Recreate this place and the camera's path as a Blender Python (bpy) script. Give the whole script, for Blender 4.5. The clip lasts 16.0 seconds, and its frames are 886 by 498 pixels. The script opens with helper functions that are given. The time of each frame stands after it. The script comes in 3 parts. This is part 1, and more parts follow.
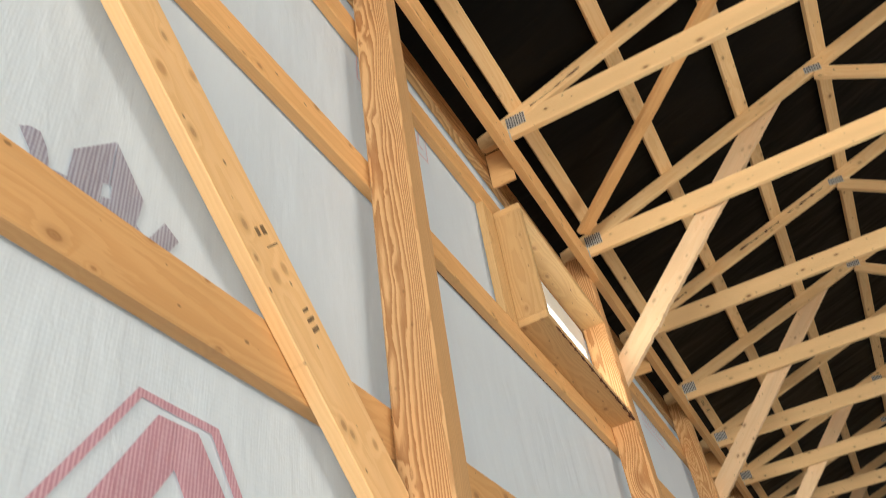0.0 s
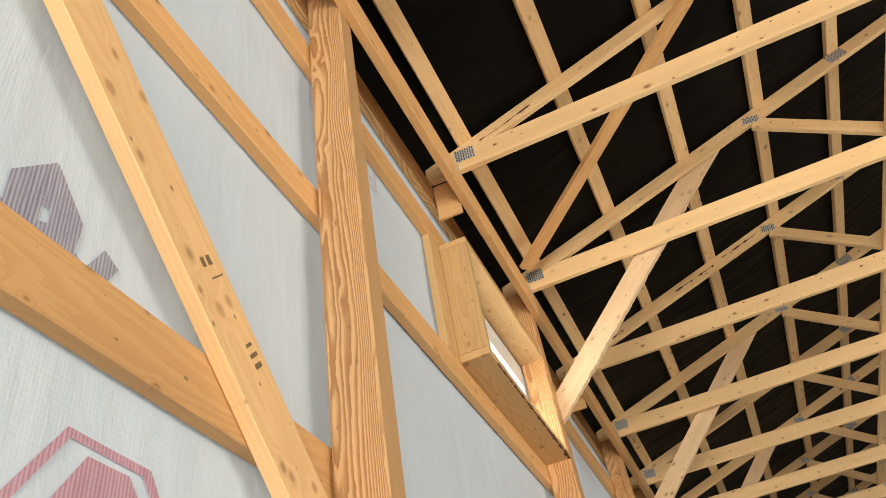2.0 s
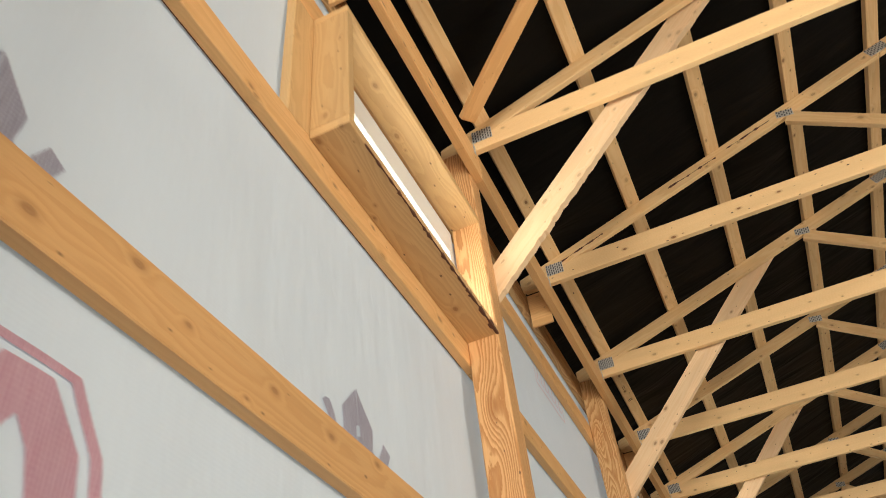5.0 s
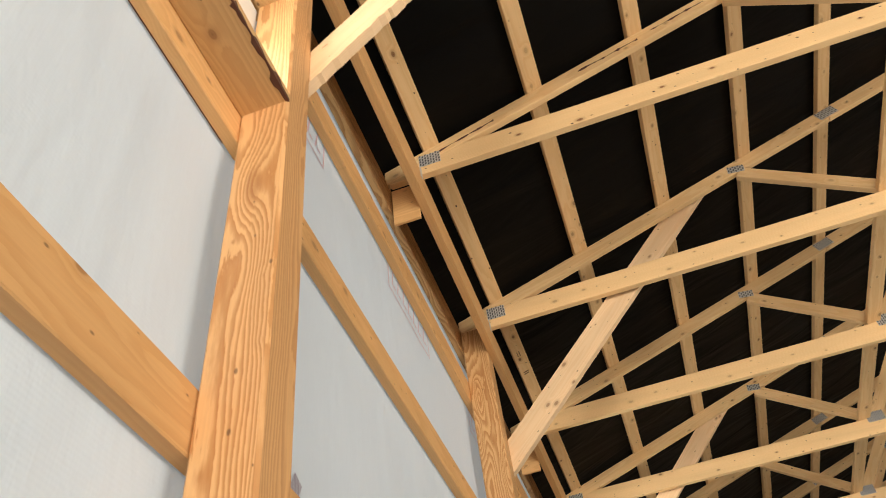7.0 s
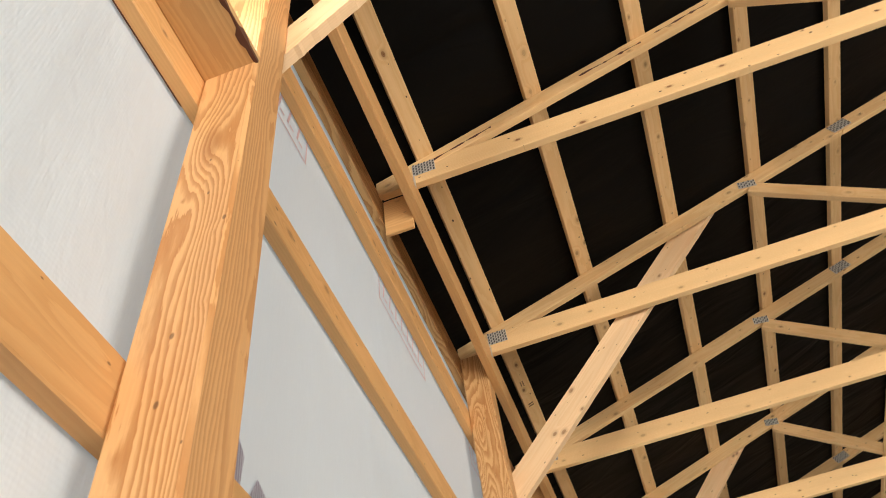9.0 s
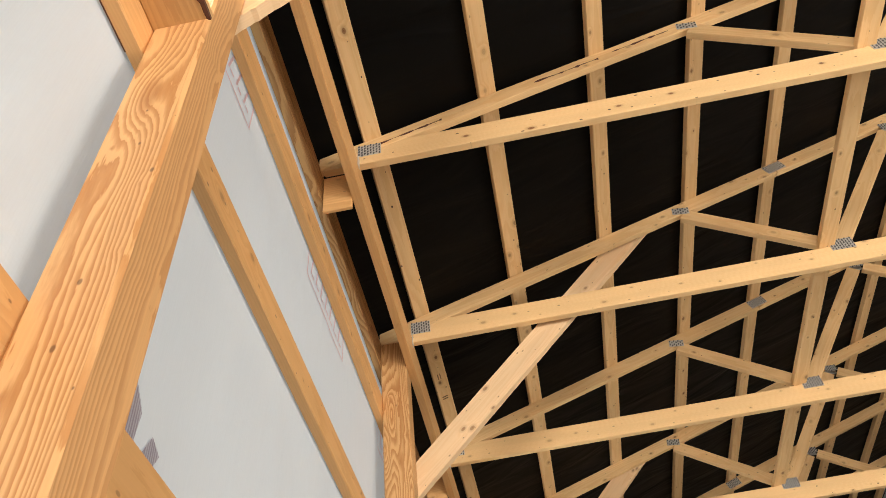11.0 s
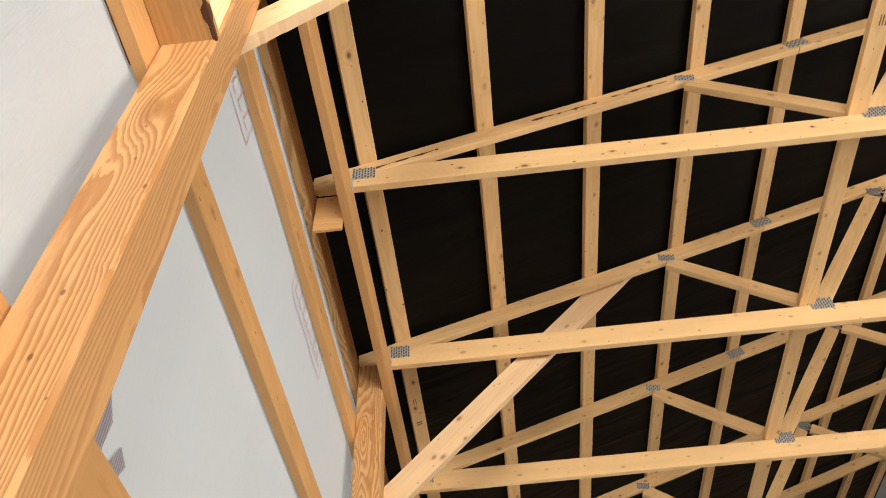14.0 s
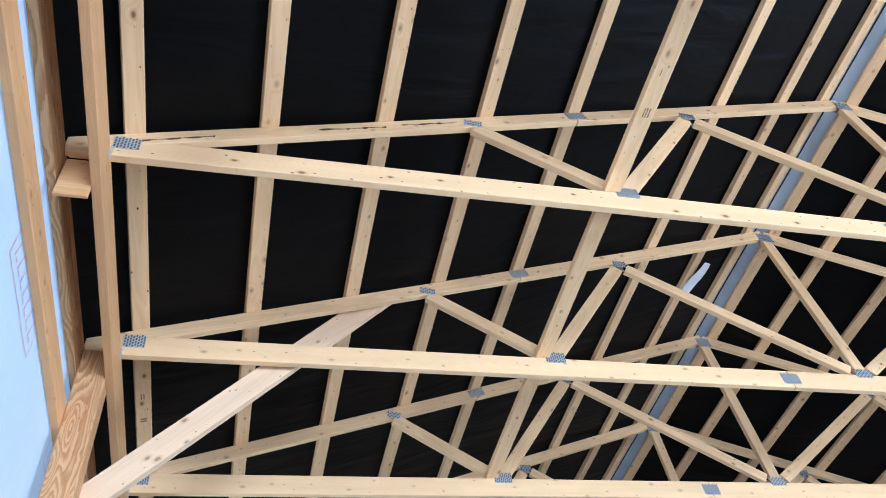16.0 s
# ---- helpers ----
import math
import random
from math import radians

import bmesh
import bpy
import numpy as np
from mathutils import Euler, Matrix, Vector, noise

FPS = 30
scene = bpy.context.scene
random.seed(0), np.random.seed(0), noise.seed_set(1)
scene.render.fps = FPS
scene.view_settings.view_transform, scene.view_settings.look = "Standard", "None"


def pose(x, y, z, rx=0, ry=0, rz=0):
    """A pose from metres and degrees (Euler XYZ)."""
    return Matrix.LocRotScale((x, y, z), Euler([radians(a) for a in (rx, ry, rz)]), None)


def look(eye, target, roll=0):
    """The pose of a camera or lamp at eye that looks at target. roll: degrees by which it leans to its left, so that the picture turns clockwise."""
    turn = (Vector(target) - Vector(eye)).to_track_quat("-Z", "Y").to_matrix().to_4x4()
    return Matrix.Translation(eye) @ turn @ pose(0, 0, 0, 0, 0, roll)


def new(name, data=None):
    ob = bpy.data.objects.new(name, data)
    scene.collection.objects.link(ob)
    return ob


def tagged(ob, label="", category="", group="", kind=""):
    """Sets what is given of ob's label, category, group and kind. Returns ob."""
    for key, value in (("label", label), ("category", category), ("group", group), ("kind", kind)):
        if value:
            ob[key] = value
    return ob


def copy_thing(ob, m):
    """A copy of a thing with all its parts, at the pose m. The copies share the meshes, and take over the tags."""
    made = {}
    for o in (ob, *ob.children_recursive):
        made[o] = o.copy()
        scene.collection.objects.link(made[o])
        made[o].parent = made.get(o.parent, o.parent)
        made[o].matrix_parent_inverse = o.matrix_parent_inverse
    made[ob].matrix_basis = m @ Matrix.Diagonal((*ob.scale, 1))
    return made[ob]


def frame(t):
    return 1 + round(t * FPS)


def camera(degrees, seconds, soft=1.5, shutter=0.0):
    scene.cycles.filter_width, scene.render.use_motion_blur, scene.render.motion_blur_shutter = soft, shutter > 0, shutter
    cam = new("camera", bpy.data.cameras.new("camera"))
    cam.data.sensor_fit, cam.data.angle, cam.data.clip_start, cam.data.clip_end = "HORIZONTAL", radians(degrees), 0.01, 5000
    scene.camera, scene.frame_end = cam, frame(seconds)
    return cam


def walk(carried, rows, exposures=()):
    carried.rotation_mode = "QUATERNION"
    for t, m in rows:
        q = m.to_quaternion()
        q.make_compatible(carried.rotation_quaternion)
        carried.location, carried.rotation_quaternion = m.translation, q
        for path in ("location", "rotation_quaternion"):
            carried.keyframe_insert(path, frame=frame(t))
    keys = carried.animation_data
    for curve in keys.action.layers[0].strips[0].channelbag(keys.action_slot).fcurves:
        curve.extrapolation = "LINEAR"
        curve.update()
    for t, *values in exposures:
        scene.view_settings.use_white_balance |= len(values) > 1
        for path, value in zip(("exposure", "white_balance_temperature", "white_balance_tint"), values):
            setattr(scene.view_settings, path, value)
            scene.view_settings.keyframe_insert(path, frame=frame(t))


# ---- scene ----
cam = camera(59.6, 16.0, soft=0.8, shutter=0.4)
PATH = [
    (0, (0.678, 0.867, 1.493), (0.083, 2.28, 2.777), -9.5),
    (0.5, (0.668, 0.828, 1.544), (0.108, 2.176, 2.912), -9.2),
    (1, (0.682, 0.839, 1.556), (0.207, 2.231, 2.911), -11.6),
    (1.5, (0.665, 0.833, 1.553), (0.221, 2.267, 2.874), -12.0),
    (2, (0.654, 0.857, 1.538), (0.226, 2.304, 2.85), -11.0),
    (2.5, (0.67, 0.862, 1.54), (0.267, 2.303, 2.867), -10.6),
    (3, (0.687, 0.891, 1.503), (0.287, 2.371, 2.788), -9.6),
    (3.5, (0.766, 1.163, 1.454), (0.332, 2.717, 2.636), -7.9),
    (4, (0.792, 1.536, 1.453), (0.287, 3.081, 2.618), -6.1),
    (4.2, (0.762, 1.687, 1.448), (0.262, 3.189, 2.67), -6.6),
    (6.3, (0.618, 3.425, 1.543), (0.144, 4.755, 2.96), -7.6),
    (6.5, (0.608, 3.583, 1.551), (0.173, 4.915, 2.978), -7.1),
    (7, (0.524, 3.853, 1.551), (0.24, 5.189, 3.012), -8.7),
    (7.5, (0.449, 4.007, 1.596), (0.181, 5.294, 3.104), -13.9),
    (8, (0.442, 4.097, 1.618), (0.135, 5.367, 3.132), -13.7),
    (8.5, (0.448, 4.134, 1.624), (0.155, 5.39, 3.152), -12.1),
    (9, (0.46, 4.156, 1.62), (0.213, 5.396, 3.17), -9.9),
    (9.5, (0.47, 4.149, 1.614), (0.277, 5.393, 3.168), -8.6),
    (10, (0.473, 4.158, 1.608), (0.323, 5.422, 3.15), -8.2),
    (10.2, (0.472, 4.164, 1.603), (0.334, 5.443, 3.134), -8.1),
    (12.3, (0.524, 4.118, 1.599), (0.441, 5.423, 3.112), -6.5),
    (12.5, (0.521, 4.116, 1.588), (0.433, 5.415, 3.106), -6.7),
    (13, (0.523, 4.119, 1.587), (0.42, 5.418, 3.105), -6.0),
    (13.5, (0.522, 4.108, 1.589), (0.418, 5.398, 3.113), -5.0),
    (14, (0.513, 4.11, 1.592), (0.441, 5.369, 3.145), -3.5),
    (14.5, (0.514, 4.115, 1.596), (0.516, 5.348, 3.171), -3.2),
    (15, (0.564, 4.13, 1.615), (0.776, 5.347, 3.188), -6.8),
    (15.5, (0.604, 4.136, 1.62), (0.994, 5.333, 3.174), -10.3),
    (16, (0.624, 4.139, 1.616), (1.095, 5.337, 3.147), -11.8),
]
walk(cam, [(t, look(eye, target, roll)) for t, eye, target, roll in PATH], [(0, -0.34, 6450, 8), (2.5, -0.29, 6550, 8), (4, -0.26, 6600, 8), (7, 0.06, 6750, 10), (12.5, 0.20, 6800, 12), (14.3, 0.22, 6800, 12), (15.0, 0.42, 5400, 10), (15.4, 0.52, 4650, 8), (16, 0.57, 4400, 7)])

# ---- light ----
world = bpy.data.worlds.new("sky")
scene.world = world
world.use_nodes = True
_n = world.node_tree.nodes
_sky = _n.new("ShaderNodeTexSky")
_sky.sky_type = "NISHITA"
_sky.sun_disc = False
_sky.sun_elevation = radians(48)
_sky.sun_rotation = radians(240)
world.node_tree.links.new(_sky.outputs[0], _n["Background"].inputs[0])
_n["Background"].inputs[1].default_value = 0.15
sun_data = bpy.data.lights.new("sun", "SUN")
sun_data.energy, sun_data.angle, sun_data.color = 2.2, radians(12), (1.0, 0.95, 0.88)
sun = new("sun", sun_data)
sun.matrix_world = look((0, 0, 0), (0.80, 0.46, -1.03))


def area(name, eye, target, w, h, power, color):
    d = bpy.data.lights.new(name, "AREA")
    d.shape, d.size, d.size_y, d.energy, d.color = "RECTANGLE", w, h, power, color
    ob = new(name, d)
    ob.matrix_world = look(eye, target)
    return ob


# two added fill lamps at unseen, assumed openings, then daylight through the small windows
area("fill_lamp_south", (2.7, -6.0, 1.9), (2.7, 0, 1.9), 4.2, 3.6, 1000, (1.0, 0.95, 0.87))
area("fill_lamp_east", (9.4, 3.0, 1.9), (0, 3.0, 2.2), 4.2, 3.6, 470, (1.0, 0.95, 0.87))

for wy in (4.22, 9.11):
    area("window_daylight", (-0.262, wy, 3.65), (1.0, wy, 3.62), 1.16, 0.46, 11.0, (0.97, 1.0, 0.97))


# ---- materials ----
def material(name):
    m = bpy.data.materials.new(name)
    m.use_nodes = True
    t = m.node_tree
    return m, t, t.nodes["Principled BSDF"]


def node(t, kind, **sets):
    n = t.nodes.new(kind)
    for k, v in sets.items():
        n.inputs[k.replace("_", " ")].default_value = v
    return n


def math_node(t, op, a, b=None, c=None):
    n = t.nodes.new("ShaderNodeMath")
    n.operation = op
    for i, v in enumerate((a, b, c)):
        if v is None:
            continue
        if isinstance(v, (int, float)):
            n.inputs[i].default_value = v
        else:
            t.links.new(v, n.inputs[i])
    return n.outputs[0]


def ramp(t, fac, stops):
    n = t.nodes.new("ShaderNodeValToRGB")
    e = n.color_ramp.elements
    while len(e) < len(stops):
        e.new(0.5)
    for i, (p, c) in enumerate(stops):
        e[i].position, e[i].color = p, (*c, 1)
    t.links.new(fac, n.inputs[0])
    return n.outputs[0]


def mix(t, fac, a, b, mode="MIX"):
    n = t.nodes.new("ShaderNodeMix")
    n.data_type, n.blend_type = "RGBA", mode
    for sock, v in ((n.inputs[0], fac), (n.inputs[6], a), (n.inputs[7], b)):
        if isinstance(v, (int, float)):
            sock.default_value = v
        elif isinstance(v, tuple):
            sock.default_value = (*v, 1)
        else:
            t.links.new(v, sock)
    return n.outputs[2]


def wood(name, early, late, ring, contrast, pith, knot=0.6, rough=0.6, wander=0.03, eye=0.0, side=0.5, speck=None, eyes=(), streak=0.35, long=0.26):
    """Sawn timber. The board's long side is its local x; rings run round a pith beside it."""
    m, t, p = material(name)
    L = t.links
    tc = t.nodes.new("ShaderNodeTexCoord")
    co = tc.outputs["Object"]
    nz = t.nodes.new("ShaderNodeSeparateXYZ")
    L.new(tc.outputs["Normal"], nz.inputs[0])
    flat_face = math_node(t, "MULTIPLY_ADD", math_node(t, "POWER", math_node(t, "ABSOLUTE", nz.outputs[2]), 2.0), 0.88, 0.12)
    info = t.nodes.new("ShaderNodeObjectInfo").outputs["Random"]
    clean = math_node(t, "MULTIPLY_ADD", math_node(t, "FRACT", math_node(t, "MULTIPLY", info, 17.3)), 0.8, 0.35)
    off = t.nodes.new("ShaderNodeCombineXYZ")
    L.new(math_node(t, "MULTIPLY", info, 37.0), off.inputs[0])
    L.new(math_node(t, "MULTIPLY", info, 0.05), off.inputs[1])
    add = t.nodes.new("ShaderNodeVectorMath")
    L.new(co, add.inputs[0])
    L.new(off.outputs[0], add.inputs[1])
    v = add.outputs[0]
    st = t.nodes.new("ShaderNodeMapping")
    st.inputs["Scale"].default_value = (0.95, 6.5, 6.5)
    L.new(v, st.inputs[0])
    low = node(t, "ShaderNodeTexNoise", Scale=1.0, Detail=2.0, Roughness=0.5)
    L.new(st.outputs[0], low.inputs["Vector"])
    sep = t.nodes.new("ShaderNodeSeparateXYZ")
    L.new(v, sep.inputs[0])
    dy = math_node(t, "SUBTRACT", sep.outputs[1], pith[0])
    dz = math_node(t, "SUBTRACT", sep.outputs[2], pith[1])
    r = math_node(t, "SQRT", math_node(t, "ADD", math_node(t, "MULTIPLY", dy, dy), math_node(t, "MULTIPLY", dz, dz)))
    r = math_node(t, "ADD", r, math_node(t, "MULTIPLY", low.outputs[0], wander * 2))
    # knots and nail specks
    km = t.nodes.new("ShaderNodeMapping")
    km.inputs["Scale"].default_value = (4.2, 7.0, 1.2)
    L.new(v, km.inputs[0])
    vor = node(t, "ShaderNodeTexVoronoi", Scale=1.0)
    vor.voronoi_dimensions = "2D"
    vor.inputs["Randomness"].default_value = 1.0
    L.new(km.outputs[0], vor.inputs["Vector"])
    kz = t.nodes.new("ShaderNodeSeparateColor")
    L.new(vor.outputs["Color"], kz.inputs[0])
    kd = math_node(t, "DIVIDE", vor.outputs["Distance"], math_node(t, "MULTIPLY_ADD", kz.outputs[0], 0.58, 0.10))
    kn = ramp(t, kd, [(0.0, (0.95, 0.95, 0.95)), (0.05, (0.7, 0.7, 0.7)), (0.08, (0.8, 0.8, 0.8)), (0.115, (0.28, 0.28, 0.28)), (0.24, (0, 0, 0))])
    swell = ramp(t, kd, [(0.0, (1, 1, 1)), (0.12, (0.55, 0.55, 0.55)), (0.42, (0, 0, 0))])
    r = math_node(t, "ADD", r, math_node(t, "MULTIPLY", swell, ring * (0.4 + 2.0 * knot)))
    if eye:
        # grain that flows round a few buried knots
        em = t.nodes.new("ShaderNodeMapping")
        em.inputs["Scale"].default_value = (1.35, 7.5, 1)
        em.inputs["Location"].default_value = (0.37, 0.5, 0)
        L.new(v, em.inputs[0])
        ev = node(t, "ShaderNodeTexVoronoi", Scale=1.0)
        ev.voronoi_dimensions = "2D"
        ev.inputs["Randomness"].default_value = 0.8
        L.new(em.outputs[0], ev.inputs["Vector"])
        bulge = ramp(t, ev.outputs["Distance"], [(0.0, (1, 1, 1)), (0.10, (0.74, 0.74, 0.74)), (0.22, (0.3, 0.3, 0.3)), (0.45, (0, 0, 0))])
        r = math_node(t, "ADD", r, math_node(t, "MULTIPLY", bulge, ring * eye))
    core = None
    if eyes:
        # single large knots with the grain closing round them: (along, across, radius)
        raw = t.nodes.new("ShaderNodeSeparateXYZ")
        L.new(co, raw.inputs[0])
        wob = node(t, "ShaderNodeTexNoise", Scale=22.0, Detail=2.0)
        L.new(co, wob.inputs["Vector"])
        for ex, ey, er in eyes:
            ax = math_node(t, "MULTIPLY", math_node(t, "SUBTRACT", raw.outputs[0], ex), long / er)
            ay = math_node(t, "DIVIDE", math_node(t, "SUBTRACT", raw.outputs[1], ey), er)
            dd = math_node(t, "ADD", math_node(t, "MULTIPLY", ax, ax), math_node(t, "MULTIPLY", ay, ay))
            g = math_node(t, "POWER", 2.718, math_node(t, "MULTIPLY", dd, -0.34))
            r = math_node(t, "ADD", r, math_node(t, "MULTIPLY", g, ring * (6.0 if long < 0.5 else 1.2)))
            c = ramp(t, math_node(t, "MULTIPLY_ADD", wob.outputs[0], 0.45, math_node(t, "MULTIPLY", dd, 0.5)), [(0.30, (1, 1, 1)), (0.52, (0.5, 0.5, 0.5)), (0.75, (0, 0, 0))])
            core = c if core is None else math_node(t, "MAXIMUM", core, c)
    jag = node(t, "ShaderNodeTexNoise", Scale=1.0, Detail=3.0, Roughness=0.7)
    jm = t.nodes.new("ShaderNodeMapping")
    jm.inputs["Scale"].default_value = (9, 70, 70)
    L.new(v, jm.inputs[0])
    L.new(jm.outputs[0], jag.inputs["Vector"])
    r = math_node(t, "ADD", r, math_node(t, "MULTIPLY", jag.outputs[0], ring * 0.9))
    saw = math_node(t, "FRACT", math_node(t, "DIVIDE", r, ring))
    band = ramp(t, saw, [(0.0, (0.12, 0.12, 0.12)), (0.3, (0.08, 0.08, 0.08)), (0.62, (0.75, 0.75, 0.75)), (0.92, (1, 1, 1)), (1.0, (0.12, 0.12, 0.12))])
    # fibre
    fm = t.nodes.new("ShaderNodeMapping")
    fm.inputs["Scale"].default_value = (3, 160, 160)
    L.new(v, fm.inputs[0])
    fib = node(t, "ShaderNodeTexNoise", Scale=1.0, Detail=3.0, Roughness=0.6)
    L.new(fm.outputs[0], fib.inputs["Vector"])
    base = mix(t, math_node(t, "MULTIPLY", math_node(t, "MULTIPLY", band, contrast), math_node(t, "MULTIPLY_ADD", flat_face, 1.0 - side, side)), early, late)
    base = mix(t, math_node(t, "MULTIPLY", fib.outputs[0], streak), base, tuple(c * 0.62 for c in early), "MIX")
    # broad tone changes along the board and from board to board
    tm = t.nodes.new("ShaderNodeMapping")
    tm.inputs["Scale"].default_value = (0.9, 9, 9)
    L.new(v, tm.inputs[0])
    tone = node(t, "ShaderNodeTexNoise", Scale=1.0, Detail=2.0)
    L.new(tm.outputs[0], tone.inputs["Vector"])
    k = math_node(t, "ADD", math_node(t, "MULTIPLY", tone.outputs[0], 0.35), math_node(t, "MULTIPLY_ADD", info, 0.22, 0.72))
    kc = t.nodes.new("ShaderNodeCombineColor")
    for i in range(3):
        L.new(k, kc.inputs[i])
    base = mix(t, 1.0, base, kc.outputs[0], "MULTIPLY")
    base = mix(t, math_node(t, "MULTIPLY", math_node(t, "MULTIPLY", math_node(t, "MULTIPLY", kn, knot), clean), flat_face), base, (0.16, 0.052, 0.014))
    if core is not None:
        base = mix(t, math_node(t, "MULTIPLY", math_node(t, "MULTIPLY", core, 0.5), flat_face), base, (0.30, 0.115, 0.033))
    vs = node(t, "ShaderNodeTexVoronoi", Scale=1.0)
    vs.voronoi_dimensions = "2D"
    sm = t.nodes.new("ShaderNodeMapping")
    sm.inputs["Scale"].default_value = (7.3, 13, 1)
    sm.inputs["Location"].default_value = (3.3, 1.7, 0)
    L.new(v, sm.inputs[0])
    L.new(sm.outputs[0], vs.inputs["Vector"])
    sc = t.nodes.new("ShaderNodeSeparateColor")
    L.new(vs.outputs["Color"], sc.inputs[0])
    sd = math_node(t, "DIVIDE", vs.outputs["Distance"], math_node(t, "MULTIPLY_ADD", sc.outputs[0], 1.3, 0.15))
    sd = math_node(t, "ADD", sd, math_node(t, "MULTIPLY", math_node(t, "GREATER_THAN", sc.outputs[1], 0.6), 1.0))
    sp = ramp(t, sd, [(0.0, (1, 1, 1)), (0.03, (1, 1, 1)), (0.05, (0, 0, 0))])
    base = mix(t, math_node(t, "MULTIPLY", math_node(t, "MULTIPLY", math_node(t, "MULTIPLY", sp, 0.7 * knot if speck is None else speck), clean), flat_face), base, (0.07, 0.035, 0.02))
    L.new(base, p.inputs["Base Color"])
    p.inputs["Roughness"].default_value = rough
    p.inputs["Specular IOR Level"].default_value = 0.3
    h = math_node(t, "ADD", math_node(t, "MULTIPLY", band, 0.5), fib.outputs[0])
    b = node(t, "ShaderNodeBump", Strength=0.25, Distance=0.0015)
    L.new(h, b.inputs["Height"])
    L.new(b.outputs[0], p.inputs["Normal"])
    return m


PINE = wood("yellow_pine", (0.65, 0.385, 0.172), (0.37, 0.152, 0.043), 0.0056, 1.0, (0.004, 0.095), 0.15, 0.5, 0.040, 4.0, 0.6, 0.75, streak=0.55)
PINE_EYE = wood("yellow_pine_with_knots", (0.70, 0.405, 0.182), (0.38, 0.150, 0.042), 0.0060, 1.0, (-0.004, 0.055), 0.1, 0.5, 0.034, 0.0, 0.6, 0.8, [(3.03, -0.006, 0.024)], 0.6)
PINE_DENSE = wood("dense_yellow_pine", (0.64, 0.385, 0.18), (0.27, 0.11, 0.034), 0.0044, 1.0, (-0.004, 0.050), 0.12, 0.5, 0.032, 0.0, 0.12, 0.8, streak=0.5)
PINE_SIDE = wood("yellow_pine_carrier", (0.66, 0.40, 0.17), (0.30, 0.125, 0.04), 0.013, 1.0, (0.02, -0.05), 0.2, 0.55, 0.06, 4.0, 0.8, 0.4)
SPRUCE = wood("spruce_truss_timber", (0.86, 0.590, 0.305), (0.74, 0.435, 0.182), 0.007, 0.5, (0.02, -0.11), 1.0, 0.6, 0.03, speck=0.95)
PALE_SPRUCE = wood("pale_fresh_spruce", (0.89, 0.638, 0.39), (0.79, 0.505, 0.265), 0.008, 0.4, (0.02, -0.12), 0.8, 0.6, 0.03)
GIRT = wood("spruce_wall_timber", (0.765, 0.442, 0.188), (0.62, 0.312, 0.108), 0.010, 0.5, (0.03, -0.12), 0.75, 0.5, 0.04, 2.0, 0.5, 0.7)
BRACE = wood("light_wall_timber", (0.81, 0.52, 0.255), (0.69, 0.395, 0.158), 0.009, 0.5, (0.03, -0.11), 0.8, 0.5, 0.04, 0.0, 0.5, 0.8, [(0.655, -0.02, 0.016), (0.66, 0.026, 0.013), (1.137, -0.05, 0.015), (1.12, 0.052, 0.014), (0.22, 0.03, 0.012)], long=0.7)
JAMB = wood("fresh_window_timber", (0.62, 0.395, 0.180), (0.47, 0.268, 0.105), 0.009, 0.5, (0.02, -0.09), 0.6, 0.55, 0.04, 2.0, 0.5, 0.7)


def plain(name, color, rough, metal=0.0, scale=30.0, amount=0.15, bump=0.0):
    m, t, p = material(name)
    co = t.nodes.new("ShaderNodeTexCoord").outputs["Object"]
    n = node(t, "ShaderNodeTexNoise", Scale=scale, Detail=4.0)
    t.links.new(co, n.inputs["Vector"])
    t.links.new(mix(t, n.outputs[0], tuple(c * (1 - amount) for c in color), tuple(min(1, c * (1 + amount)) for c in color)), p.inputs["Base Color"])
    p.inputs["Roughness"].default_value, p.inputs["Metallic"].default_value = rough, metal
    if bump:
        b = node(t, "ShaderNodeBump", Strength=bump, Distance=0.01)
        t.links.new(n.outputs[0], b.inputs["Height"])
        t.links.new(b.outputs[0], p.inputs["Normal"])
    return m


STEEL = plain("galvanised_plate", (0.52, 0.52, 0.51), 0.42, 0.35, 60, 0.2)
SLOT = plain("punched_slots", (0.10, 0.10, 0.105), 0.6, 0.3, 60, 0.2)
VINYL = plain("white_vinyl", (0.8, 0.82, 0.8), 0.35, 0.0, 8, 0.03)
CONCRETE = plain("concrete_slab", (0.42, 0.40, 0.37), 0.8, 0.0, 3, 0.15, 0.2)
EARTH = plain("bare_earth", (0.44, 0.40, 0.33), 0.95, 0.0, 0.6, 0.25, 0.3)
RIDGE = plain("ridge_cap_underside", (0.66, 0.74, 0.82), 0.4, 0.0, 6, 0.15, 0.2)
PAPER = plain("white_paper", (0.8, 0.8, 0.8), 0.7, 0.0, 20, 0.05)
BARK = plain("bark_edge", (0.11, 0.042, 0.022), 0.9, 0.0, 40, 0.3, 0.4)
BLACK_TRIM = plain("dark_foam", (0.02, 0.022, 0.025), 0.8, 0.0, 40, 0.3)
INK = plain("black_stamp_ink", (0.21, 0.125, 0.06), 0.8, 0.0, 90, 0.6)


